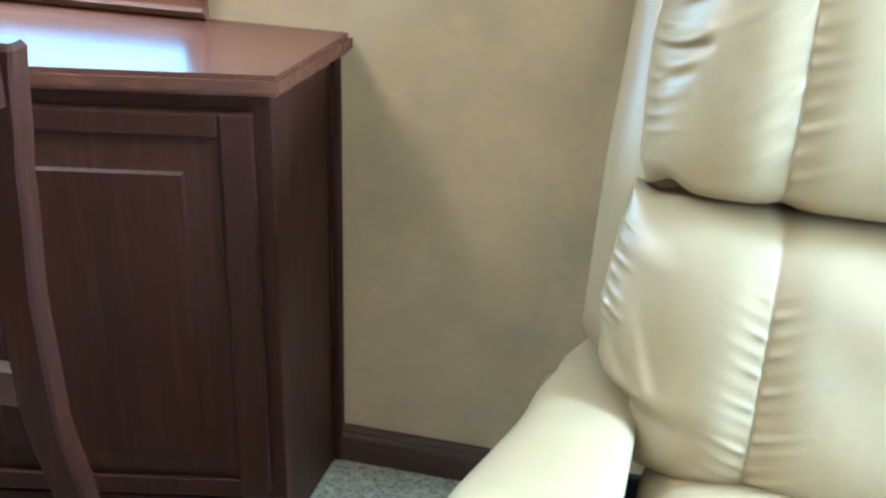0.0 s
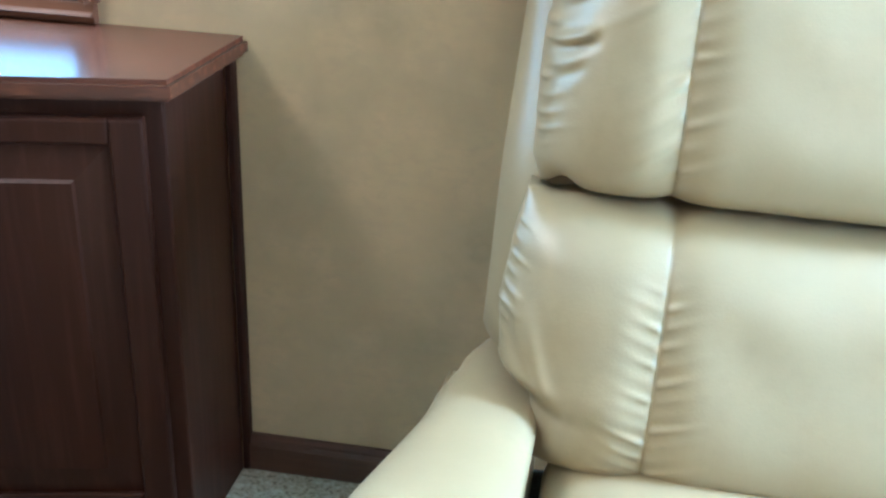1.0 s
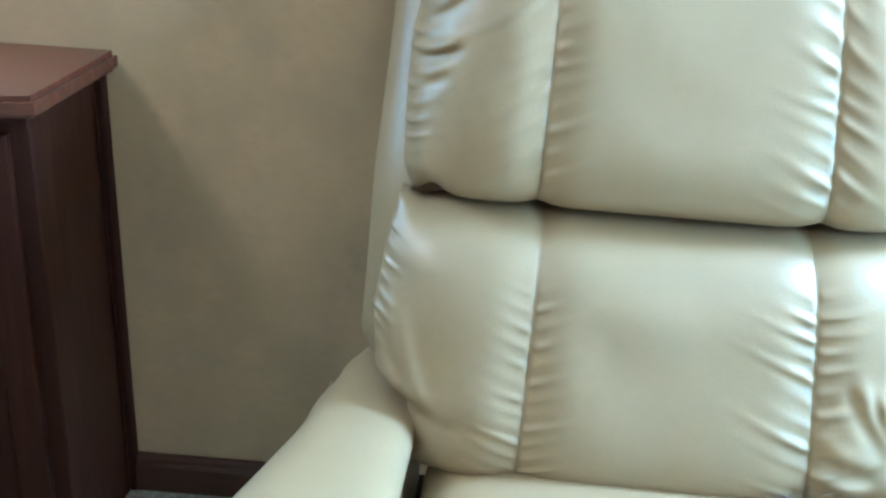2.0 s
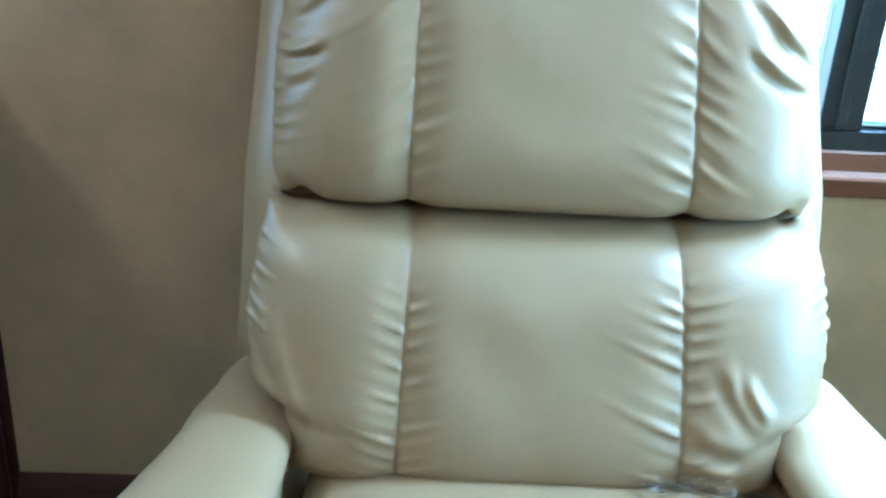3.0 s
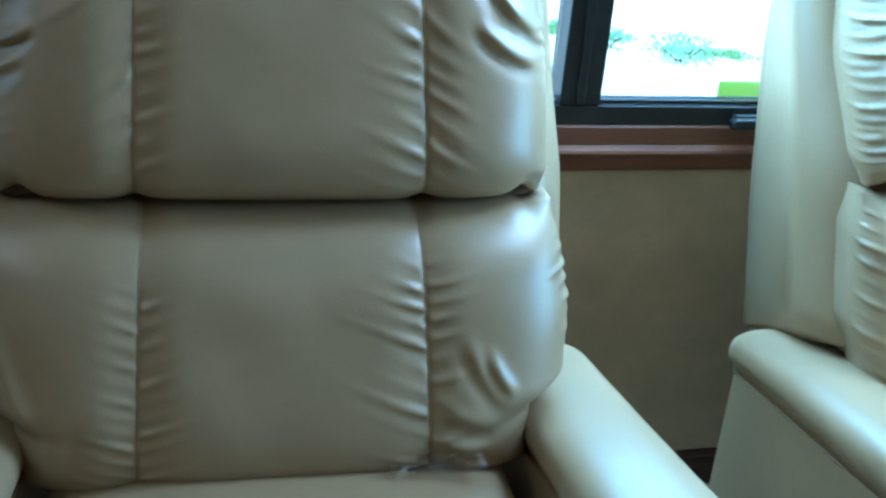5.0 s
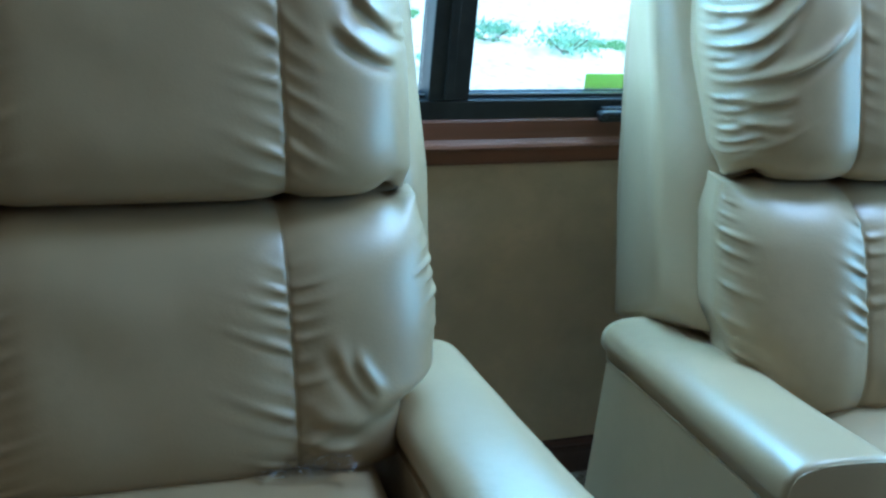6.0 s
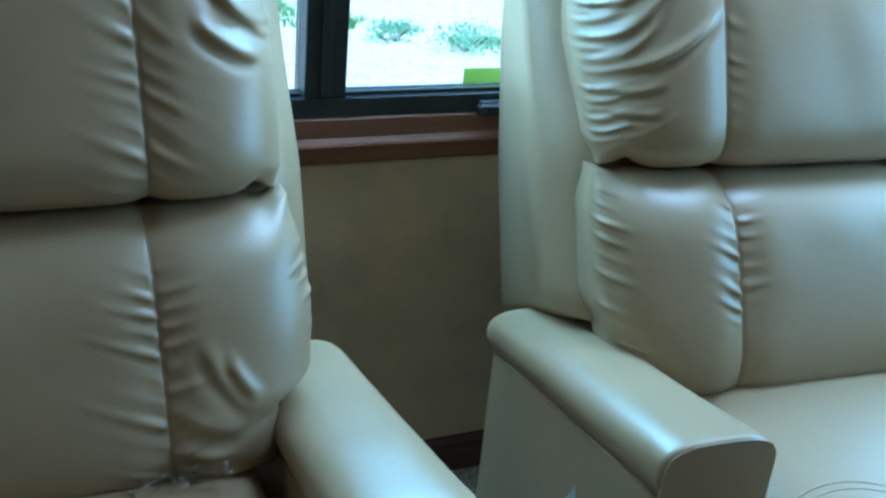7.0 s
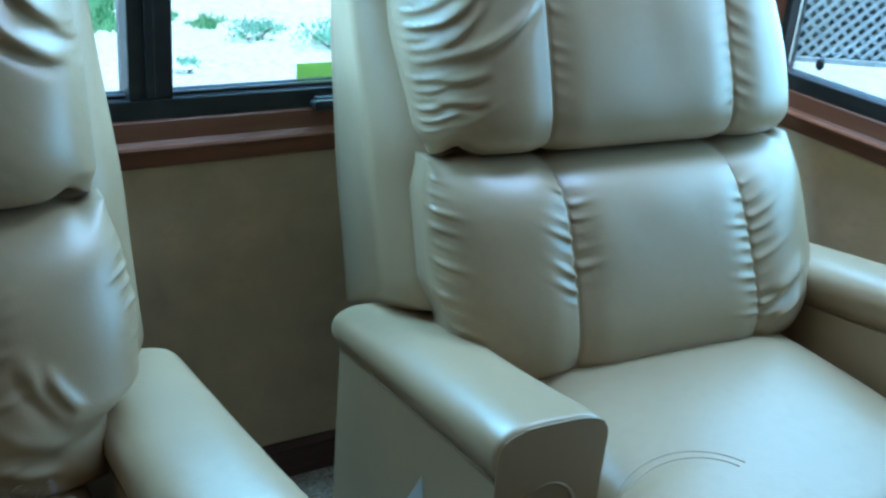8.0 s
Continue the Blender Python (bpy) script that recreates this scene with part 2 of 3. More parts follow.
def window(name, label, opening, place, split, slim=1.0, rim=(0.024, 0.022), deep=0.045, round_corners=False):
    """place(s, d, z): along the wall, into the room, up; rim: frame height and width; deep: how far it goes out."""
    lo, hi, z0, z1 = opening
    w = thing(name, Matrix(), label, "window", kind="structure")

    def bar(title, s0, s1, d0, d1, q0, q1, mat, bevel=0.002, parent=w, note=""):
        bm = box(s0, s1, d0, d1, q0, q1, bevel)
        for v in bm.verts:
            v.co = Vector(place(*v.co))
        return part(title, bm, mat, parent, note)

    def casing(title, outline, a, b):
        return part(title, prism(outline, lambda p, q, r: place(*(r, p, q)), a, b), OAK, w, "reddish brown moulded wood")

    casing("window_sill", [(p, z0 - 0.006 - q * slim) for p, q in CASING], lo - 0.072 * slim, hi + 0.072 * slim)
    casing("head_casing", [(p, z1 + 0.006 + q * slim) for p, q in CASING], lo - 0.072 * slim, hi + 0.072 * slim)
    for side, edge in ((-1, lo), (1, hi)):
        part("side_casing", prism([(p, edge + side * (q * slim + 0.006)) for p, q in CASING], lambda p, q, r: place(q, p, r), z0 - 0.006, z1 + 0.006), OAK, w)
    r0, r1 = rim[0] * slim, rim[1] * slim
    bar("frame_bottom", lo - 0.006, hi + 0.006, -deep, 0.010, z0 - 0.006, z0 + r0, BLACK)
    bar("frame_top", lo - 0.006, hi + 0.006, -deep, 0.010, z1 - r0, z1 + 0.006, BLACK)
    bar("frame_side", lo - 0.006, lo + r1, -deep, 0.010, z0 + r0, z1 - r0, BLACK)
    bar("frame_side", hi - r1, hi + 0.006, -deep, 0.010, z0 + r0, z1 - r0, BLACK)
    edges = [lo + r1, hi - r1]
    if split is not None:
        bar("mullion", split - 0.033, split + 0.031, -deep, 0.010, z0 + r0 + 0.0005, z1 - r0 - 0.0005, BLACK)
        bar("mullion_lip", split - 0.010, split + 0.004, 0.0105, 0.016, z0 + 0.026, z1 - 0.026, BLACK)
        edges = [lo + r1, split - 0.033, split + 0.031, hi - r1]
    for a, b in zip(edges[::2], edges[1::2]):
        pane = bar("pane", a + 0.001, b - 0.001, 0.015 - deep, 0.019 - deep, z0 + r0 + 0.0005, z1 - r0 - 0.0005, GLASS, 0)
        pane.visible_shadow = False
        if round_corners:
            for cs, ds in ((a, 1), (b, -1)):
                for cz, dz in ((z0 + r0, 1), (z1 - r0, -1)):
                    arc = [(cs + ds * 0.026 * (1 - math.sin(k * math.pi / 12)), cz + dz * 0.026 * (1 - math.cos(k * math.pi / 12))) for k in range(7)]
                    part("frame_corner", prism([(cs, cz)] + arc, lambda p, q, r: place(p, r, q), 0.0195 - deep, 0.008), BLACK, w, "rounded black corner")
            continue
        bar("glazing_bead", a + 0.001, b - 0.001, -0.024, -0.006, z0 + r0 + 0.0005, z0 + r0 + 0.007, BLACK, 0.001, note="thin black bead with a pale worn edge")
        bar("bead_edge", a + 0.001, b - 0.001, -0.0055, -0.0035, z0 + r0 + 0.0045, z0 + r0 + 0.007, STEEL, 0, note="bright metal edge")
    return w


back_window = window("window_1", "black framed sliding window with reddish wood casing", WINDOW, lambda s, d, z: (s, -d, z), 0.720)
window("window_2", "wood cased window above the cabinet", CAB_WIN, lambda s, d, z: (s, -d, z), None, 0.42)
side_window = window("window_3", "black framed window with a diamond mesh screen", SIDE_WIN, lambda s, d, z: (EAST - d, s, z), None, 1.0, (0.023, 0.008), 0.032, True)

# ---- recliners ----
SEAM = 0.157
PILLOW_WIDE = [[(0, 0.306), (0.10, 0.317), (0.4, 0.321), (0.7, 0.312), (1, 0.280)]] * 2


def chance(k, salt):
    """A fixed value from 0 to 1 for a fold's number."""
    return (math.sin(k * 12.9898 + salt * 78.233) * 43758.5453) % 1


def gather(dist, along, size, reach, step, slant, salt):
    """Soft pinches that start at a seam and die out; dist from the seam, along it; each has its own length and strength."""
    phase = (along + slant * dist) / step + 0.5 * noise.noise((along * 16, salt, 0.5))
    k = math.floor(phase)
    strong = 0.12 + 1.05 * chance(k, salt)
    long = reach * (0.5 + 0.6 * chance(k, salt + 1.7))
    crest = math.sin(math.pi * (phase - k)) ** 2
    sharp = crest ** (1.7 + 1.2 * math.exp(-dist / 0.012))
    return size * strong * math.exp(-(dist / long) ** 1.4) * (1 - math.exp(-dist / 0.004)) * (sharp - 0.22)


def crease_line(x, z, x0, z0, x1, z1, wide, size):
    """One long fold from (x0, z0) to (x1, z1): a crest with a furrow under it, fading at both ends."""
    dx, dz = x1 - x0, z1 - z0
    full = math.hypot(dx, dz)
    t = ((x - x0) * dx + (z - z0) * dz) / full ** 2
    if t < -0.3 or t > 1.3:
        return 0.0
    q = ((x - x0) * dz - (z - z0) * dx) / full * (1 if dx >= 0 else -1)
    q += 0.16 * full * (t - 0.5) ** 2
    fade = math.exp(-(abs(t - 0.55) / 0.52) ** 4)
    return size * fade * (math.exp(-(q / wide) ** 2) - 0.75 * math.exp(-((q - 1.7 * wide) / wide) ** 2))


def seam_x(v):
    return mix(SEAM, SEAM * 0.95, v)


def cushion_surface(low, high, wide, swell, seed, folds, lines, upper):
    """The front of a stuffed back cushion. low, high: (y, z) of its lower and upper edge; wide: rows (v, half width);
    folds: gathers along a seam's inner or outer side or the rim; lines: single long folds; upper: the headrest."""

    def at(u, v):
        half = curve_at(wide[u > 0], v)
        x = u * half
        y0, z0 = mix(low[0], high[0], v), mix(low[1], high[1], v)
        tight = (5.5 if v < 0.5 else 3.0) if upper else (4.8 if v > 0.5 else 3.1)
        end = 1 - abs(2 * v - 1) ** tight
        side = 1 - abs(u) ** (6.0 if upper else 5.5)
        full = (max(end, 0) ** 0.5) * (max(side, 0) ** 0.55)
        d = abs(x) - seam_x(v)
        crease = 0.0042 * math.exp(-abs(d) / 0.004) + 0.009 * math.exp(-(d / 0.028) ** 2)
        if upper:
            swelling = 1.00 + 0.98 * v
        else:
            swelling = 1.10 - 0.12 * v - 0.16 * v ** 3 * abs(u) ** 3
        out, bulge = swell * full * swelling, 0.0
        right = x > 0
        for where, size, reach, step, slant, v0, v1, only in folds:
            if only * x < 0:
                continue
            if where == "rim":
                dist = half - abs(x)
            elif (where == "inner") == (d < 0):
                dist = abs(d)
            else:
                continue
            if dist > 2.4 * reach:
                continue
            span = min(max((v - v0) / 0.10, 0), 1) * min(max((v1 - v) / 0.10, 0), 1)
            fold = span * gather(dist, z0, size, reach, step, slant, seed + (3.1 if right else 0) + len(where))
            out += fold
            if where == "rim":
                bulge += 0.8 * fold * abs(u) ** 6
        for line in lines:
            out += crease_line(x, z0, *line) * full ** 0.3
        out -= crease * full ** 0.4
        out += 0.0020 * noise.noise((x * 14, z0 * 14, seed)) * full + 0.0035 * noise.noise((x * 5, z0 * 5, seed + 9)) * full
        # corners of the panels round off where they meet, and the outer corners tuck in
        meet = (1 - v if upper else v) ** 22 * 0.007 * math.exp(-(d / 0.014) ** 2)
        tuck = (1 - v if upper else v) ** (7 if upper else 16) * (0.014 if upper else 0.007) * math.exp(-((abs(u) - 0.90) / 0.055) ** 2)
        rise = (meet + tuck) * (1 if upper else -0.8)
        return Vector((x + math.copysign(bulge, x), y0 - out, z0 + rise))

    return at


def cushion_panel(name, at, wide, place, nu, nv, back, parent, label=""):
    """place: -1, 0 or 1 for the left, middle or right panel; the seams are its edges."""
    bm = bmesh.new()
    rows = []
    for j in range(nv + 1):
        v = 0.5 - 0.5 * math.cos(math.pi * j / nv)
        cut = [seam_x(v) / curve_at(wide[side], v) for side in (0, 1)]
        u0, u1 = ((-1, -cut[0]), (-cut[0], cut[1]), (cut[1], 1))[place + 1]
        row = []
        for i in range(nu + 1):
            k = i / nu
            k = 0.5 * k + 0.5 * (0.5 - 0.5 * math.cos(math.pi * k))
            row.append(bm.verts.new(at(mix(u0, u1, k), v)))
        rows.append(row)
    for a, b in zip(rows, rows[1:]):
        for i in range(nu):
            bm.faces.new((a[i], a[i + 1], b[i + 1], b[i]))
    rim = rows[0] + [r[-1] for r in rows[1:]] + rows[-1][-2::-1] + [r[0] for r in rows[-2:0:-1]]
    front = [bm.verts.new(v.co) for v in rim]
    rear = [bm.verts.new(v.co + Vector((0, back, 0.0))) for v in rim]
    n = len(rim)
    for i in range(n):
        bm.faces.new((front[i], rear[i], rear[(i + 1) % n], front[(i + 1) % n]))
    bm.faces.new(rear)
    return part(name, bm, LEATHER, parent, label, smooth=True)


def arm_ring(y, crown, inner, outer, low, bulge, square=0.80):
    """A section across the arm pad at y: a flat-topped roll with round shoulders, turned under at its seams."""
    ring = []
    mid, half = (inner + outer) / 2, abs(outer - inner) / 2
    sign = 1 if outer > inner else -1
    level = low + 0.42 * (crown - low)
    for k in range(33):
        a = math.pi * k / 32 * 1.44 - 0.22 * math.pi
        c, s = math.cos(a), math.sin(a)
        px = math.copysign(abs(c) ** square, c)
        pz = math.copysign(abs(s) ** (square if s > 0 else 1.0), s)
        ring.append((mid - sign * px * half, y, level + (crown - level) * pz))
    ring.append((outer - sign * bulge, y, low - 0.012))
    ring.append((inner + sign * bulge, y, low - 0.012))
    return ring


def arm_crown(y):
    return 0.474 - 0.19 * (y + 0.255)


def arm_seam(y):
    return 0.412 - 0.180 * (y + 0.255)


def seat_half(k):
    return curve_at([(0, 0.262), (0.60, 0.262), (0.67, 0.32), (0.77, 0.385), (1, 0.39)], k)


def seat_height(x, y):
    k = (y + 0.44) / -0.49
    high = 0.452 + 0.012 * math.sin(math.pi * k) - 0.07 * max(0, (k - 0.86) / 0.14) ** 2.2
    s = min(abs(x) / seat_half(k), 0.999) ** 2
    return 0.33 + (high - 0.33 + 0.012 * (1 - s * s)) * (1 - s * s) ** 0.14


def recliner(m, label, seed, pillow, lumbar, lumbar_wide, arm_tucks, arm_lifts, tag_side=0):
    chair = thing("recliner", m, label, "recliner", "pair of cream recliners")
    off = Vector((0, 0.5, 0))

    def piece(name, bm, mat, note="", smooth=True, parent=chair):
        for v in bm.verts:
            v.co += off
        return part(name, bm, mat, parent, note, smooth)

    # back shell, leaning
    outline = [(-0.185, 0.427), (-0.30, 0.474), (-0.385, 0.514), (-0.33, 0.640), (-0.30, 0.715), (-0.187, 0.86), (-0.082, 1.02), (-0.066, 1.045), (-0.045, 1.035), (-0.030, 0.98), (-0.055, 0.83), (-0.105, 0.66)]
    rear_line = [(0.42, -0.185), (0.66, -0.105), (0.83, -0.055), (0.98, -0.030), (1.05, -0.045)]
    fine = []
    for (y0, z0), (y1, z1) in zip(outline, outline[1:] + outline[:1]):
        fine += [(mix(y0, y1, k / 4), mix(z0, z1, k / 4)) for k in range(4)]
    rings = []
    for k in range(-20, 21):
        s = math.copysign(1 - (1 - abs(k) / 20) ** 1.8, k)
        turn = max(0, (abs(s) - 0.80) / 0.20)
        keep = 1 - 0.29 * turn ** 2.3
        ring = []
        for y, z in fine:
            half = curve_at([(0.42, 0.360), (0.62, 0.359), (1.04, 0.350)], z)
            back = curve_at(rear_line, z)
            ring.append((half * s, back + (y - back) * keep + 0.012 * turn ** 6, 0.72 + (z - 0.72) * (1 - 0.03 * turn ** 4)))
        rings.append(ring)
    shell = sweep(rings)
    piece("back_shell", shell, LEATHER, "smooth cream leather shell")

    # stuffed back: three panels above, three below
    lower = cushion_surface((0.044, 0.437), (0.172, 0.714), lumbar_wide, 0.088, seed, lumbar[0], lumbar[1], False)
    upper = cushion_surface((0.192, 0.715), (0.435, 1.050), PILLOW_WIDE, 0.102, seed + 40, pillow[0], pillow[1], True)
    for at, wide, title in ((lower, lumbar_wide, "lumbar"), (upper, PILLOW_WIDE, "headrest")):
        cushion_panel(title + "_side_panel", at, wide, -1, 92, 150, 0.05, chair, "gathered cream leather")
        cushion_panel(title + "_centre_panel", at, wide, 0, 100, 150, 0.05, chair, "gathered cream leather")
        cushion_panel(title + "_side_panel", at, wide, 1, 92, 150, 0.05, chair, "gathered cream leather")
        for sx in (-1, 1):
            pts = []
            for j in range(40):
                v = mix(0.05, 0.95, j / 39)
                pts.append(at(sx * seam_x(v) / curve_at(wide[sx > 0], v), v) + Vector((0, -0.0006, 0)))
            part("seam", tube(pts, 0.0011, 5), LEATHER_DARK, chair, "ochre stitched seam", True)

    # seat, wider in front of the arms
    rings = []
    for k in range(41):
        y = mix(-0.44, -0.93, k / 40)
        front = max(0, (k / 40 - 0.86) / 0.14)
        high = 0.452 + 0.012 * math.sin(math.pi * k / 40) - 0.07 * front ** 2.2
        half = seat_half(k / 40)
        ring = []
        for i in range(33):
            s = math.cos(math.pi * i / 32)
            ring.append((-half * math.copysign(abs(s) ** 0.5, s), y, 0.33 + (high - 0.33 + 0.012 * (1 - s * s)) * (math.sin(math.pi * i / 32) ** 0.28 if 0 < i < 32 else 0)))
        ring += [(half * 0.98, y, 0.26), (-half * 0.98, y, 0.26)]
        rings.append(ring)
    piece("seat_cushion", sweep(rings), LEATHER, "smooth cream leather")
    for shift in (0.0, 0.012):
        arc = []
        for k in range(25):
            a = math.pi * (0.10 + 0.84 * k / 24)
            x, y = -0.185 + (0.098 - shift) * math.cos(a), -0.790 + (0.074 - shift) * math.sin(a)
            arc.append((x, y, seat_height(x, y) - 0.0008))
        piece("seat_piping", tube(arc, 0.0017, 8), LEATHER, "stitched cream welt")
    piece("footrest", box(-0.375, 0.375, -0.935, -0.865, 0.10, 0.40, 0.03, 4), LEATHER, "padded cream leather")

    # arms
    for sx in (-1, 1):
        inner = sx * 0.272
        tuck, lift = arm_tucks.get(sx, [(-0.733, 0.0), (-0.252, 0.0)]), arm_lifts.get(sx, 0.0)
        rings = []
        for k in range(40):
            y = mix(-0.252, -0.733, k / 39)
            tip = max(0, (k - 36) / 3)
            rear = max(0, (2 - k) / 2)
            outer = sx * (0.415 - curve_at(tuck, y))
            crown = arm_crown(y) + lift - 0.003 * tip ** 2 - 0.003 * rear ** 2
            low = arm_seam(y) + lift
            pinch = 0.0015 * tip ** 2 + 0.001 * rear ** 2
            sag = 0.0025 * noise.noise((y * 9, sx * 3, seed))
            rings.append(arm_ring(y, crown + sag, inner + sx * pinch, outer - sx * pinch, low, 0.014, curve_at([(0, 0.70), (0.3, 0.80), (0.75, 0.82), (1, 0.66)], k / 39)))
        pad = sweep(rings)
        arm = piece("armrest", pad, LEATHER, "rounded padded cream leather")
        # outer side panel under the pad
        side_out = [(-0.258, 0.05)] + [(y, arm_seam(y) + lift - 0.006) for y in (-0.258, -0.35, -0.45, -0.55, -0.62, -0.68, -0.726)] + [(-0.728, 0.05)]
        bm = prism(side_out, lambda p, q, r: (r, p, q), sx * 0.28, sx * 0.404)
        bmesh.ops.bevel(bm, geom=[e for e in bm.edges if abs(e.verts[0].co.x - e.verts[1].co.x) < 1e-5 and abs(abs(e.verts[0].co.x) - 0.404) < 1e-4], offset=0.005, segments=3, affect="EDGES")
        piece("side_panel", bm, LEATHER, "flat cream leather side", smooth=False)
        piece("side_seam", tube([(sx * 0.4046, y, arm_seam(y) + lift - 0.0070) for y in (-0.262, -0.35, -0.45, -0.55, -0.64, -0.724)], 0.0010, 6), LEATHER_DARK, "stitched seam under the pad")
        # the front face, with a welt round its top and a low arch
        end = arm_ring(-0.733, arm_crown(-0.733) + lift - 0.004, inner + sx * 0.002, outer - sx * 0.002, arm_seam(-0.733) + lift, 0.014, 0.60)
        edge = [(x, z) for x, _, z in end[4:29]]
        face = [(sx * 0.276, 0.06)] + edge + [(sx * 0.406, 0.06)]
        bm = prism(face, lambda p, q, r: (p, r, q), -0.7325, -0.7342)
        piece("arm_front", bm, LEATHER, "cream leather arm front", smooth=False)
        piece("welt", tube([(x, -0.7333, z + 0.0004) for x, z in edge[5:16]], 0.0013, 6), LEATHER_DARK, "dark stitched seam")
        piece("arch_seam", tube([(sx * 0.345 + 0.036 * math.cos(math.pi * k / 16), -0.7345, 0.448 + lift + 0.036 * math.sin(math.pi * k / 16)) for k in range(17)], 0.0025, 6), LEATHER_DARK, "arched stitched seam")
    piece("base", box(-0.36, 0.36, -0.86, -0.26, 0.004, 0.27, 0.01), UNDER, "dark base under the seat", smooth=False)
    if tag_side:
        bm = bmesh.new()
        c = [bm.verts.new(p) for p in ((-0.417, -0.490, 0.255), (-0.417, -0.62, 0.255), (-0.4062, -0.555, 0.385))]
        bm.faces.new(c)
        bmesh.ops.solidify(bm, geom=bm.faces[:], thickness=0.0008)
        piece("hang_tag", bm, PLASTIC_WHITE, "pale translucent triangular tag", smooth=False)
    return chair


PLASTIC_WHITE = material("pale_tag", (0.80, 0.82, 0.82), 0.35, 0, [(20, (0.74, 0.77, 0.77), 0.4, 0.7, ONE)])
# gathers: seam side, height, reach, spacing, slant, from, to, side (0: both); then single folds: from, to, width, height
LUMBAR_A = ([("inner", 0.0072, 0.026, 0.0170, -0.40, 0.06, 0.84, -1), ("outer", 0.0058, 0.028, 0.0165, -0.35, 0.06, 0.84, -1),
             ("inner", 0.0090, 0.040, 0.0200, -0.40, 0.05, 0.90, 1), ("outer", 0.0085, 0.032, 0.0190, -0.25, 0.05, 0.90, 1),
             ("rim", 0.0130, 0.013, 0.0165, 0.2, 0.45, 0.95, 0)],
            [(0.195, 0.598, 0.236, 0.540, 0.009, 0.0045), (0.219, 0.588, 0.246, 0.548, 0.007, 0.0055), (0.160, 0.536, 0.226, 0.512, 0.010, 0.0045),
             (0.160, 0.500, 0.212, 0.486, 0.008, 0.005), (-0.300, 0.612, -0.270, 0.535, 0.010, 0.006), (-0.318, 0.625, -0.300, 0.565, 0.008, 0.006)])
PILLOW_A = ([("inner", 0.0060, 0.024, 0.0215, -0.40, 0.05, 0.95, -1), ("outer", 0.0065, 0.042, 0.0270, 0.60, 0.08, 0.95, -1),
             ("inner", 0.0078, 0.036, 0.0240, -0.40, 0.06, 0.95, 1), ("outer", 0.0048, 0.036, 0.0260, 0.55, 0.08, 0.95, 1),
             ("rim", 0.0110, 0.022, 0.0170, -0.5, 0.12, 0.97, 0)],
            [(0.214, 0.910, 0.282, 0.868, 0.008, 0.010), (0.242, 0.934, 0.300, 0.890, 0.007, 0.010), (0.215, 0.962, 0.296, 0.905, 0.008, 0.007),
             (-0.312, 0.868, -0.262, 0.890, 0.006, 0.010), (-0.314, 0.840, -0.272, 0.862, 0.006, 0.005), (-0.308, 0.905, -0.255, 0.945, 0.007, 0.006)])
LUMBAR_B = ([("outer", 0.0120, 0.026, 0.0200, -0.50, 0.40, 0.97, -1), ("inner", 0.0075, 0.026, 0.0190, -0.2, 0.45, 0.94, -1),
             ("inner", 0.0120, 0.024, 0.0175, -0.15, 0.08, 0.95, 1), ("outer", 0.0110, 0.036, 0.0200, -0.40, 0.04, 0.95, 1),
             ("rim", 0.0150, 0.018, 0.0190, 0.1, 0.06, 0.97, -1)],
            [(0.180, 0.530, 0.245, 0.560, 0.010, 0.008), (0.175, 0.492, 0.235, 0.515, 0.009, 0.008)])
PILLOW_B = ([("rim", 0.0100, 0.020, 0.0125, -0.55, 0.02, 0.97, -1), ("rim", 0.0060, 0.042, 0.0190, -0.75, 0.10, 0.97, -1),
             ("inner", 0.0035, 0.020, 0.0220, 0.2, 0.10, 0.95, 0), ("outer", 0.0050, 0.030, 0.0260, 0.4, 0.10, 0.95, 1)],
            [(-0.300, 0.838, -0.185, 0.902, 0.0060, 0.0085), (-0.304, 0.872, -0.235, 0.942, 0.0055, 0.0080), (-0.298, 0.905, -0.240, 0.975, 0.0055, 0.0070),
             (-0.300, 0.850, -0.250, 0.905, 0.0050, 0.0060), (-0.306, 0.812, -0.255, 0.830, 0.0055, 0.0060), (-0.306, 0.788, -0.262, 0.796, 0.0050, 0.0055)])
FULL = [(0, 0.280), (0.25, 0.286), (0.39, 0.328), (0.6, 0.333), (0.8, 0.327), (1, 0.316)]
OPEN_SIDE = [(0, 0.285), (0.25, 0.315), (0.45, 0.332), (0.8, 0.330), (1, 0.320)]
TRIM_SIDE = [(0, 0.270), (0.30, 0.302), (0.45, 0.314), (0.8, 0.314), (1, 0.310)]
recliner(pose(0.2486, -0.50, 0, 0, 0, -1.5), "cream leather recliner with gathered cushions beside the cabinet", 1.3, PILLOW_A, LUMBAR_A, [FULL, FULL], {-1: [(-0.733, -0.018), (-0.45, 0.019), (-0.33, 0.034), (-0.252, 0.050)], 1: [(-0.733, -0.002), (-0.252, -0.001)]}, {})
recliner(pose(1.296, -0.53, 0, 0, 0, -4.5), "cream leather recliner with gathered cushions beside the screened window", 7.7, PILLOW_B, LUMBAR_B, [OPEN_SIDE, TRIM_SIDE], {}, {1: 0.036}, 1)

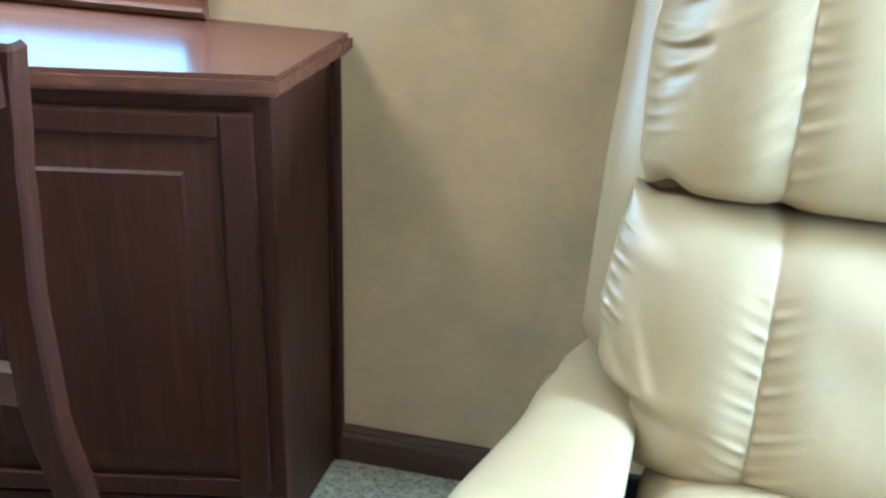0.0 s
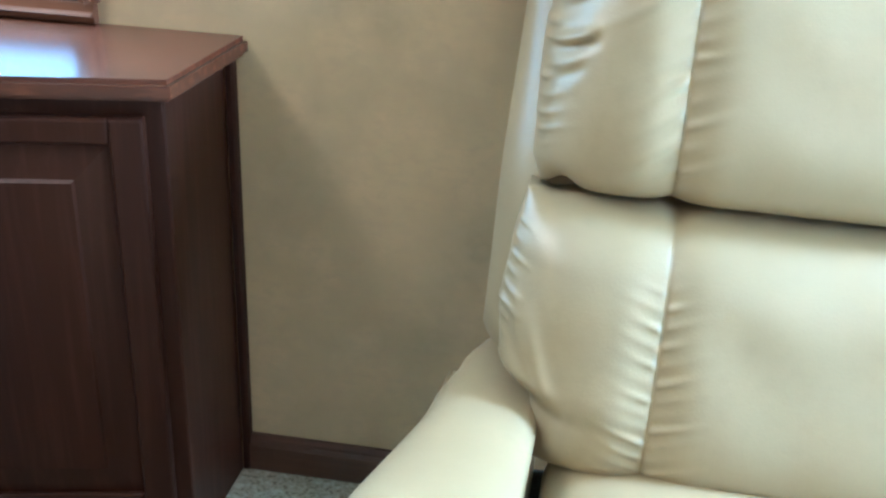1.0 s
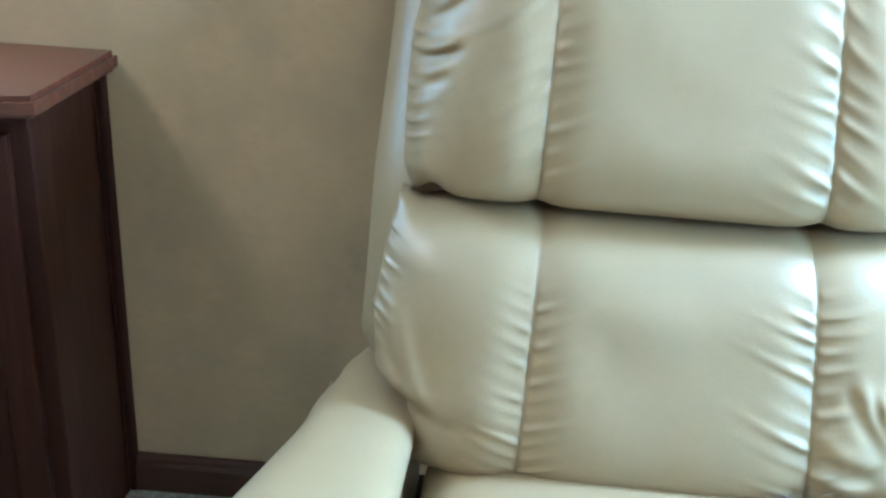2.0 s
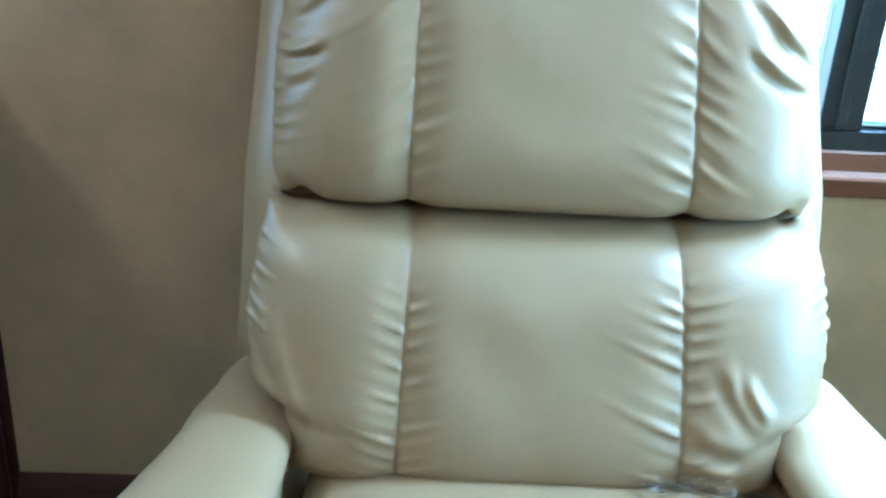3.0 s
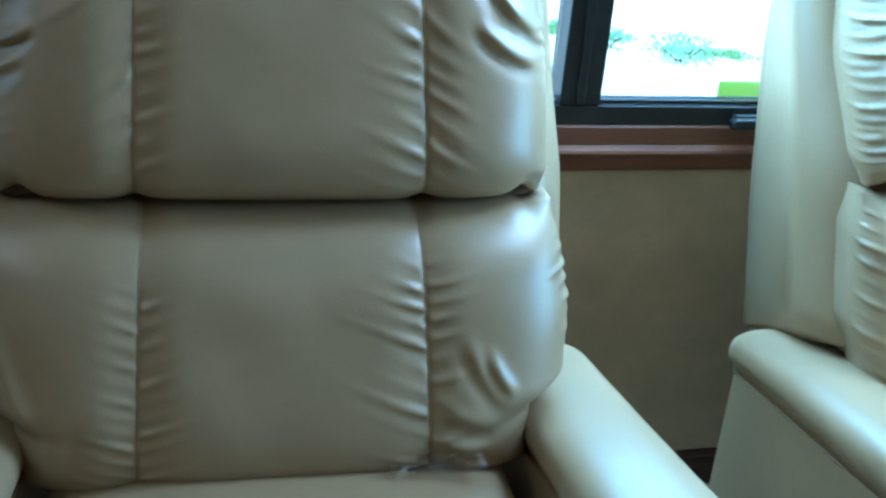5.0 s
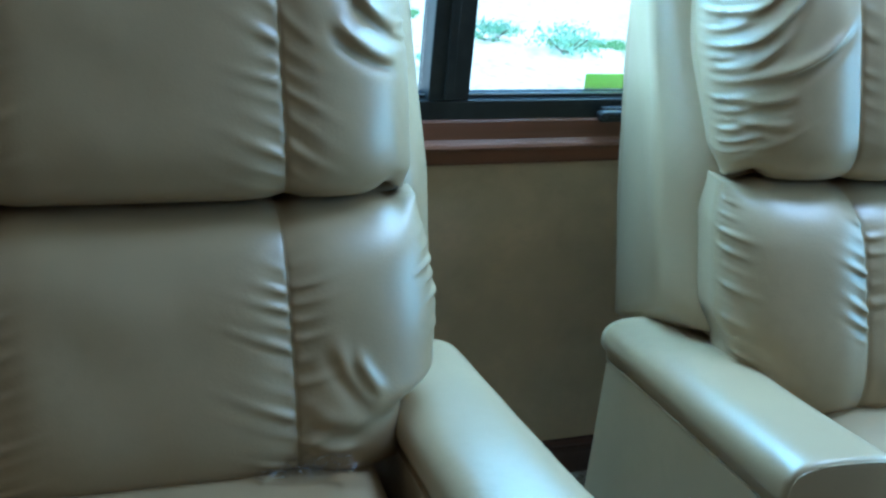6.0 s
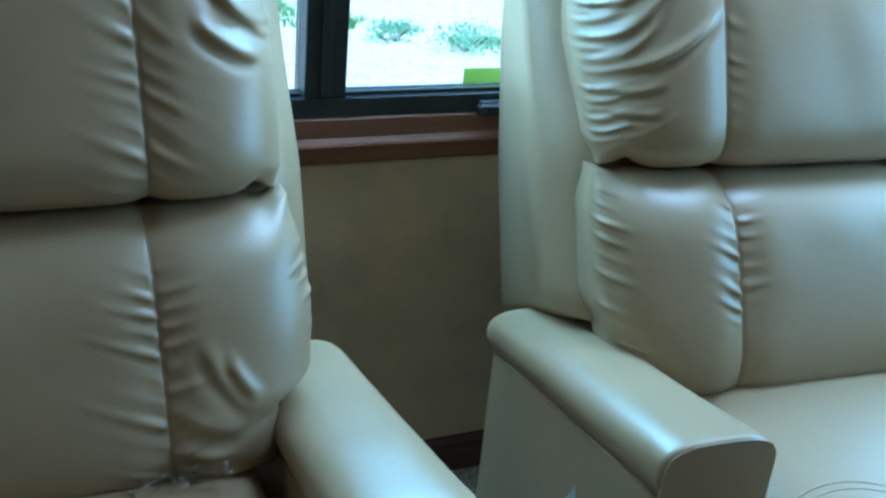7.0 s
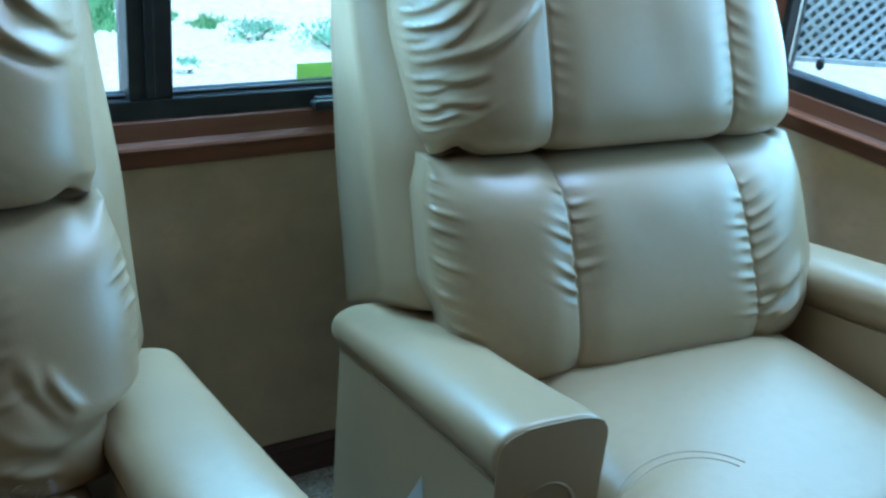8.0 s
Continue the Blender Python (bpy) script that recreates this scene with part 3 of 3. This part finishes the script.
# ---- clear wrapping scrap on the seat ----
bm = bmesh.new()
grid = [[bm.verts.new((0.105 + 0.105 * i / 24 + 0.008 * noise.noise((i * 0.4, j * 0.5, 3)), 0.000 - 0.030 * j / 8 + 0.008 * noise.noise((i * 0.3, j * 0.6, 8)),
                        0.474 + 0.008 * abs(noise.noise((i * 0.55, j * 0.7, 1))) + 0.012 * (1 - j / 8) * (0.6 + 0.7 * noise.noise((i * 0.35, 0, 5))))) for i in range(25)] for j in range(9)]
for a, b in zip(grid, grid[1:]):
    for i in range(24):
        bm.faces.new((a[i], a[i + 1], b[i + 1], b[i]))
scrap = part("plastic_wrap", bm, PLASTIC)
scrap.matrix_world = pose(0.2506, -0.50, 0, 0, 0, -1.5)
tagged(scrap, "crumpled scrap of clear plastic on the seat", "plastic wrap")

# ---- cabinet under the left window ----
CAB = thing("cabinet", pose(0, 0, 0), "dark cherry wood cabinet with a raised panel door", "cabinet")
FRONT = math.atan(0.22)


def front_y(x):
    return -0.210 - 0.22 * (-0.535 - x)


top = prism([(-0.500, -0.002), (-0.522, -0.236), (-1.60, -0.236 - 0.22 * 1.078), (-1.60, -0.002)], lambda p, q, r: (p, q, r), 0.741, 0.770)
bmesh.ops.bevel(top, geom=[e for e in top.edges if abs(e.verts[0].co.z - e.verts[1].co.z) < 1e-5 and not (e.verts[0].co.y > -0.01 and e.verts[1].co.y > -0.01)], offset=0.007, segments=4, affect="EDGES")
part("top", top, CHERRY_TOP, CAB, "polished cherry wood top")
part("body", prism([(-0.533, -0.014), (-0.543, front_y(-0.543)), (-1.57, front_y(-1.57)), (-1.57, -0.014)], lambda p, q, r: (p, q, r), 0.0, 0.741, 0.002, 1), CHERRY, CAB)
part("scribe_moulding", prism([(-0.5325, -0.002), (-0.5325, -0.014), (-0.523, -0.014), (-0.520, -0.010), (-0.518, -0.002)], lambda p, q, r: (p, q, r), 0.0, 0.740), CHERRY, CAB, "thin wood strip against the wall")


def on_front(bm):
    """Lay a piece drawn at x, y outward, z onto the slanting front; x is counted from the cabinet's corner."""
    turn = Matrix.Translation((-0.543, front_y(-0.543), 0)) @ Matrix.Rotation(FRONT, 4, "Z")
    bm.transform(turn)
    return bm


part("apron", on_front(box(-1.03, -0.002, -0.0015, 0.001, 0.720, 0.740, 0.0005)), CHERRY, CAB)
part("kick", on_front(box(-1.03, -0.002, -0.010, 0.001, 0.0, 0.07, 0.002)), CHERRY, CAB)
for d0, d1 in ((-0.515, -0.024), (-1.02, -0.530)):
    door = part("door", on_front(box(d0, d1, -0.014, -0.001, 0.085, 0.716, 0.002)), CHERRY, CAB, "raised panel cherry wood door")
    stile, rail = 0.044, 0.034
    for title, a, b, lo, hi in (("stile", d0, d0 + stile, 0.085, 0.716), ("stile", d1 - stile, d1, 0.085, 0.716), ("rail", d0 + stile, d1 - stile, 0.716 - rail, 0.716), ("rail", d0 + stile, d1 - stile, 0.085, 0.085 + rail)):
        part(title, on_front(box(a, b, -0.024, -0.0135, lo, hi, 0.0035)), CHERRY, door)
    bm = bmesh.new()
    a, b, lo, hi = d0 + stile + 0.003, d1 - stile - 0.003, 0.085 + rail + 0.003, 0.716 - rail - 0.003
    inset = 0.046
    outer = [bm.verts.new(p) for p in ((a, -0.0145, lo), (b, -0.0145, lo), (b, -0.0145, hi), (a, -0.0145, hi))]
    inner = [bm.verts.new(p) for p in ((a + inset, -0.023, lo + inset), (b - inset, -0.023, lo + inset), (b - inset, -0.023, hi - inset), (a + inset, -0.023, hi - inset))]
    lip = [bm.verts.new((mix(v.co.x, (a + b) / 2, 0.02), -0.028, mix(v.co.z, (lo + hi) / 2, 0.016))) for v in inner]
    for i in range(4):
        j = (i + 1) % 4
        bm.faces.new((outer[i], outer[j], inner[j], inner[i]))
        bm.faces.new((inner[i], inner[j], lip[j], lip[i]))
    bm.faces.new(lip)
    rear = [bm.verts.new(v.co + Vector((0, 0.001, 0))) for v in outer]
    for i in range(4):
        bm.faces.new((rear[i], rear[(i + 1) % 4], outer[(i + 1) % 4], outer[i]))
    bm.faces.new(rear[::-1])
    part("raised_panel", on_front(bm), CHERRY, door)

# ---- wooden chair by the cabinet ----
SIDE_CHAIR = thing("wooden_chair", pose(-0.755, -0.50, 0, 0, 0, 0), "dark stained wooden chair beside the cabinet", "chair")
POST = [(0.0, 0.10), (0.12, 0.075), (0.25, 0.040), (0.40, 0.012), (0.55, 0.008), (0.70, 0.018), (0.80, 0.028), (0.89, 0.036)]


def post(x_shift, y):
    rings = []
    for k in range(31):
        z = 0.89 * k / 30
        x = curve_at(POST, z) + x_shift
        w = curve_at([(0, 0.017), (0.4, 0.026), (0.89, 0.020)], z)
        w *= 1.0 if k < 30 else 0.7
        rings.append([(x + w * a, y + (0.017 if k < 30 else 0.011) * b, z - (0 if k < 30 else 0.022)) for a, b in ((-1, -0.8), (-0.8, -1), (0.8, -1), (1, -0.8), (1, 0.8), (0.8, 1), (-0.8, 1), (-1, 0.8))])
    return sweep(rings)


for y in (0.0, -0.40):
    part("rear_post", post(0, y), CHERRY, SIDE_CHAIR, smooth=False)
    part("front_leg", box(-0.42, -0.385, y - 0.018, y + 0.018, 0, 0.43, 0.004), CHERRY, SIDE_CHAIR)
    # the rail takes the lighter TRIM wood to look lit
    part("seat_rail", box(-0.385, -0.012, y - 0.012, y + 0.012, 0.400, 0.452, 0.003), TRIM, SIDE_CHAIR, "wood rail, lit look put into its lighter colour")
    part("stretcher", box(-0.385, 0.02, y - 0.009, y + 0.009, 0.20, 0.225, 0.003), CHERRY, SIDE_CHAIR)
part("seat", box(-0.44, -0.06, -0.42, 0.02, 0.405, 0.432, 0.008, 3), CHERRY, SIDE_CHAIR, "flat dark wooden seat")
part("top_rail", box(0.018, 0.040, -0.386, -0.014, 0.80, 0.875, 0.004), CHERRY, SIDE_CHAIR)

# ---- on the windows ----
latch = thing("window_latch", pose(0.992, -0.014, 0.702), "small black sliding latch on the window frame", "latch")
part("plate", box(-0.022, 0.030, -0.010, 0.003, -0.012, 0.012, 0.003), BLACK, latch)
part("lever", box(-0.034, 0.012, -0.024, -0.0105, 0.0, 0.010, 0.004), BLACK, latch, "black plastic lever")
part("knob", tube([(-0.028, -0.024, 0.005), (-0.030, -0.036, 0.007)], [0.007, 0.006], 10), BLACK, latch, "black knob")
stick = part("sticker", box(0.957, 1.040, 0.0236, 0.0252, 0.731, 0.755), STICKER)
tagged(stick, "yellow-green paper sticker on the window glass", "sticker")

# black oval button on the side pane
button = part("glass_button", tube([(EAST + 0.0128, -0.174, 0.752), (EAST + 0.009, -0.174, 0.752), (EAST + 0.006, -0.174, 0.752)], [0.008, 0.008, 0.006], 14), BLACK)
for v in button.data.vertices:
    v.co.z = 0.752 + (v.co.z - 0.752) * 1.5
tagged(button, "small black oval button on the window glass", "button")

# ---- outdoors ----
GROUND = -0.95


def ground_z(x, y):
    return GROUND + 0.10 * noise.noise((x * 0.08, y * 0.08, 0)) - (0.12 if abs(x) < 4 and -5 < y < 2 else 0)


bm = bmesh.new()
bmesh.ops.create_grid(bm, x_segments=120, y_segments=120, size=1)
for v in bm.verts:
    far = Vector((math.copysign(abs(v.co.x) ** 3, v.co.x) * 900, math.copysign(abs(v.co.y) ** 3, v.co.y) * 900, 0))
    v.co = Vector((far.x, far.y + 5, ground_z(far.x, far.y + 5)))
tagged(part("ground", bm, GRAVEL), "pale sunlit gravel ground around the vehicle", "ground", kind="structure")


def shrub(x, y, high, wide, seed, name="bush", label="loose green bush on the gravel", cat="bush"):
    rng = random.Random(seed)
    b = thing(name, pose(x, y, ground_z(x, y) - 0.01), label, cat, "plants outside")
    stem = bmesh.new()
    for k in range(5):
        a = rng.uniform(0, 6.28)
        own = tube([(0, 0, 0), (0.2 * wide * math.cos(a), 0.2 * wide * math.sin(a), 0.4 * high), (0.35 * wide * math.cos(a), 0.35 * wide * math.sin(a), 0.8 * high)], [0.03 * high, 0.02 * high, 0.006], 6)
        me = bpy.data.meshes.new("join")
        own.to_mesh(me)
        own.free()
        stem.from_mesh(me)
        bpy.data.meshes.remove(me)
    part("trunk", stem, BARK, b)
    verts, faces = [], []
    clumps = [(rng.uniform(-1, 1) * wide * 0.5, rng.uniform(-1, 1) * wide * 0.4, high * rng.uniform(0.25, 0.95), rng.uniform(0.14, 0.3) * wide) for _ in range(26)]
    for _ in range(int(620 * min(1, 0.1 + 4.5 * high))):
        cx, cy, cz, r = rng.choice(clumps)
        d = Vector((rng.gauss(0, 1), rng.gauss(0, 1), rng.gauss(0, 0.8))).normalized() * r * rng.uniform(0.5, 1.05)
        c = Vector((cx, cy, max(cz, 0.1))) + d
        s = rng.uniform(0.02, 0.045) * (0.4 + high)
        e = Euler((rng.uniform(0, 6), rng.uniform(0, 6), rng.uniform(0, 6))).to_matrix()
        i = len(verts)
        verts += [c + e @ Vector(p) for p in ((-s, 0, 0), (0, -0.45 * s, 0.1 * s), (s, 0, 0), (0, 0.45 * s, 0.1 * s))]
        faces.append((i, i + 1, i + 2, i + 3))
    me = bpy.data.meshes.new("crown")
    me.from_pydata(verts, [], faces)
    me.materials.append(LEAF)
    crown = new("crown", me)
    crown.parent = b
    return b


for x, y, high, wide, seed in ((4.06, 6.42, 0.20, 0.56, 1), (3.55, 6.80, 0.15, 0.34, 2), (2.68, 5.95, 0.05, 0.12, 5)):
    shrub(x, y, high, wide, seed)
rng = random.Random(5)
bm = bmesh.new()
rows = [[bm.verts.new((x, y, ground_z(x, y) + 0.006)) for x in (-0.5, 0.4, 1.2, 1.8 + 0.1 * (y - 5), 2.12 + 0.19 * (y - 5) + 0.06 * noise.noise((y, 1, 1)))] for y in [7.4 + 0.4 * k for k in range(16)]]
for a, b in zip(rows, rows[1:]):
    for i in range(4):
        bm.faces.new((a[i], a[i + 1], b[i + 1], b[i]))
bmesh.ops.solidify(bm, geom=bm.faces[:], thickness=0.03)
tagged(part("lawn", bm, LAWN), "pale green lawn strip beside the gravel", "lawn", kind="structure")
verts, faces = [], []
for _ in range(9000):
    x, y = rng.uniform(0.6, 3.0), rng.uniform(7.3, 11.5)
    if noise.noise((x * 0.5, y * 0.5, 4)) < -0.1:
        continue
    h, a = rng.uniform(0.03, 0.10), rng.uniform(0, 6.28)
    i = len(verts)
    z = ground_z(x, y) - 0.01
    verts += [(x - 0.012 * math.cos(a), y - 0.012 * math.sin(a), z), (x + 0.012 * math.cos(a), y + 0.012 * math.sin(a), z), (x + rng.uniform(-0.03, 0.03), y + rng.uniform(-0.03, 0.03), z + h)]
    faces.append((i, i + 1, i + 2))
# thin tufts in a curved band beyond the gravel
for _ in range(5200):
    k = rng.random()
    x, y = mix(3.25, 4.7, k * k) + rng.gauss(0, 0.10), mix(8.3, 6.6, k ** 0.5) + rng.gauss(0, 0.12)
    if noise.noise((x * 2.2, y * 2.2, 7)) < 0.02:
        continue
    h, a = rng.uniform(0.02, 0.06), rng.uniform(0, 6.28)
    i, z = len(verts), ground_z(x, y) - 0.01
    verts += [(x - 0.010 * math.cos(a), y - 0.010 * math.sin(a), z), (x + 0.010 * math.cos(a), y + 0.010 * math.sin(a), z), (x + rng.uniform(-0.03, 0.03), y + rng.uniform(-0.03, 0.03), z + h)]
    faces.append((i, i + 1, i + 2))
me = bpy.data.meshes.new("grass")
me.from_pydata(verts, [], faces)
me.materials.append(LAWN)
tagged(new("grass", me), "sparse green grass on the gravel", "grass", kind="stuff")

# ---- garden lattice fence beyond the side window ----
SLAT = material("weathered_pale_slat", (0.40, 0.44, 0.46), 0.7, 0, [(9, (0.32, 0.36, 0.39), 0.4, 0.7, ONE)], [(60, 0.2, ONE)], vary=0.12)
# dark grey with the shade between the slats put into the colour
BOARD = material("grey_board_shade_tone", (0.10, 0.13, 0.14), 0.8, 0, [(3, (0.07, 0.12, 0.09), 0.45, 0.6, ONE)], [(30, 0.2, ONE)])
FENCE = pose(8.75, 4.88, ground_z(8.75, 4.88) - 0.02, 0, 0, -27)
fence = thing("lattice_fence", FENCE, "pale weathered diamond lattice fence on the gravel", "fence")
wide, low, high, gap = 2.4, 0.07, 1.50, 0.125
tall = high - low
for s in (-1, 1):
    for k in range(int((2 * wide + tall) / gap) + 1):
        c = -wide - tall + k * gap
        xa, ta, xb, tb = c, 0.0, c + tall, 1.0
        if xa < -wide:
            xa, ta = -wide, (-wide - c) / tall
        if xb > wide:
            xb, tb = wide, (wide - c) / tall
        if tb - ta < 0.02:
            continue
        h = 0.024
        bm = bmesh.new()
        front, rear = [], []
        for x, t, dz in ((xa, ta, -h), (xb, tb, -h), (xb, tb, h), (xa, ta, h)):
            front.append(bm.verts.new((s * x, -0.007 * s - 0.006, mix(low, high, t) + dz)))
            rear.append(bm.verts.new((s * x, -0.007 * s + 0.006, mix(low, high, t) + dz)))
        bm.faces.new(front)
        bm.faces.new(rear[::-1])
        for i in range(4):
            bm.faces.new((front[i], rear[i], rear[(i + 1) % 4], front[(i + 1) % 4]))
        part("slat", bm, SLAT, fence)
part("bottom_rail", box(-wide, wide, -0.03, 0.02, low - 0.05, low - 0.001, 0.004), SLAT, fence)
part("top_rail", box(-wide, wide, -0.03, 0.02, high + 0.001, high + 0.05, 0.004), SLAT, fence)
# added sheet that makes the lattice gaps look shaded
part("backing_board", box(-wide, wide, 0.05, 0.07, 0.02, high, 0.003), BOARD, fence, "added board behind the slats, shade put into its dark colour")
for x in (-wide, 0, wide):
    part("fence_post", box(x - 0.035, x + 0.035, 0.072, 0.14, 0.0, high + 0.08, 0.005), SLAT, fence)
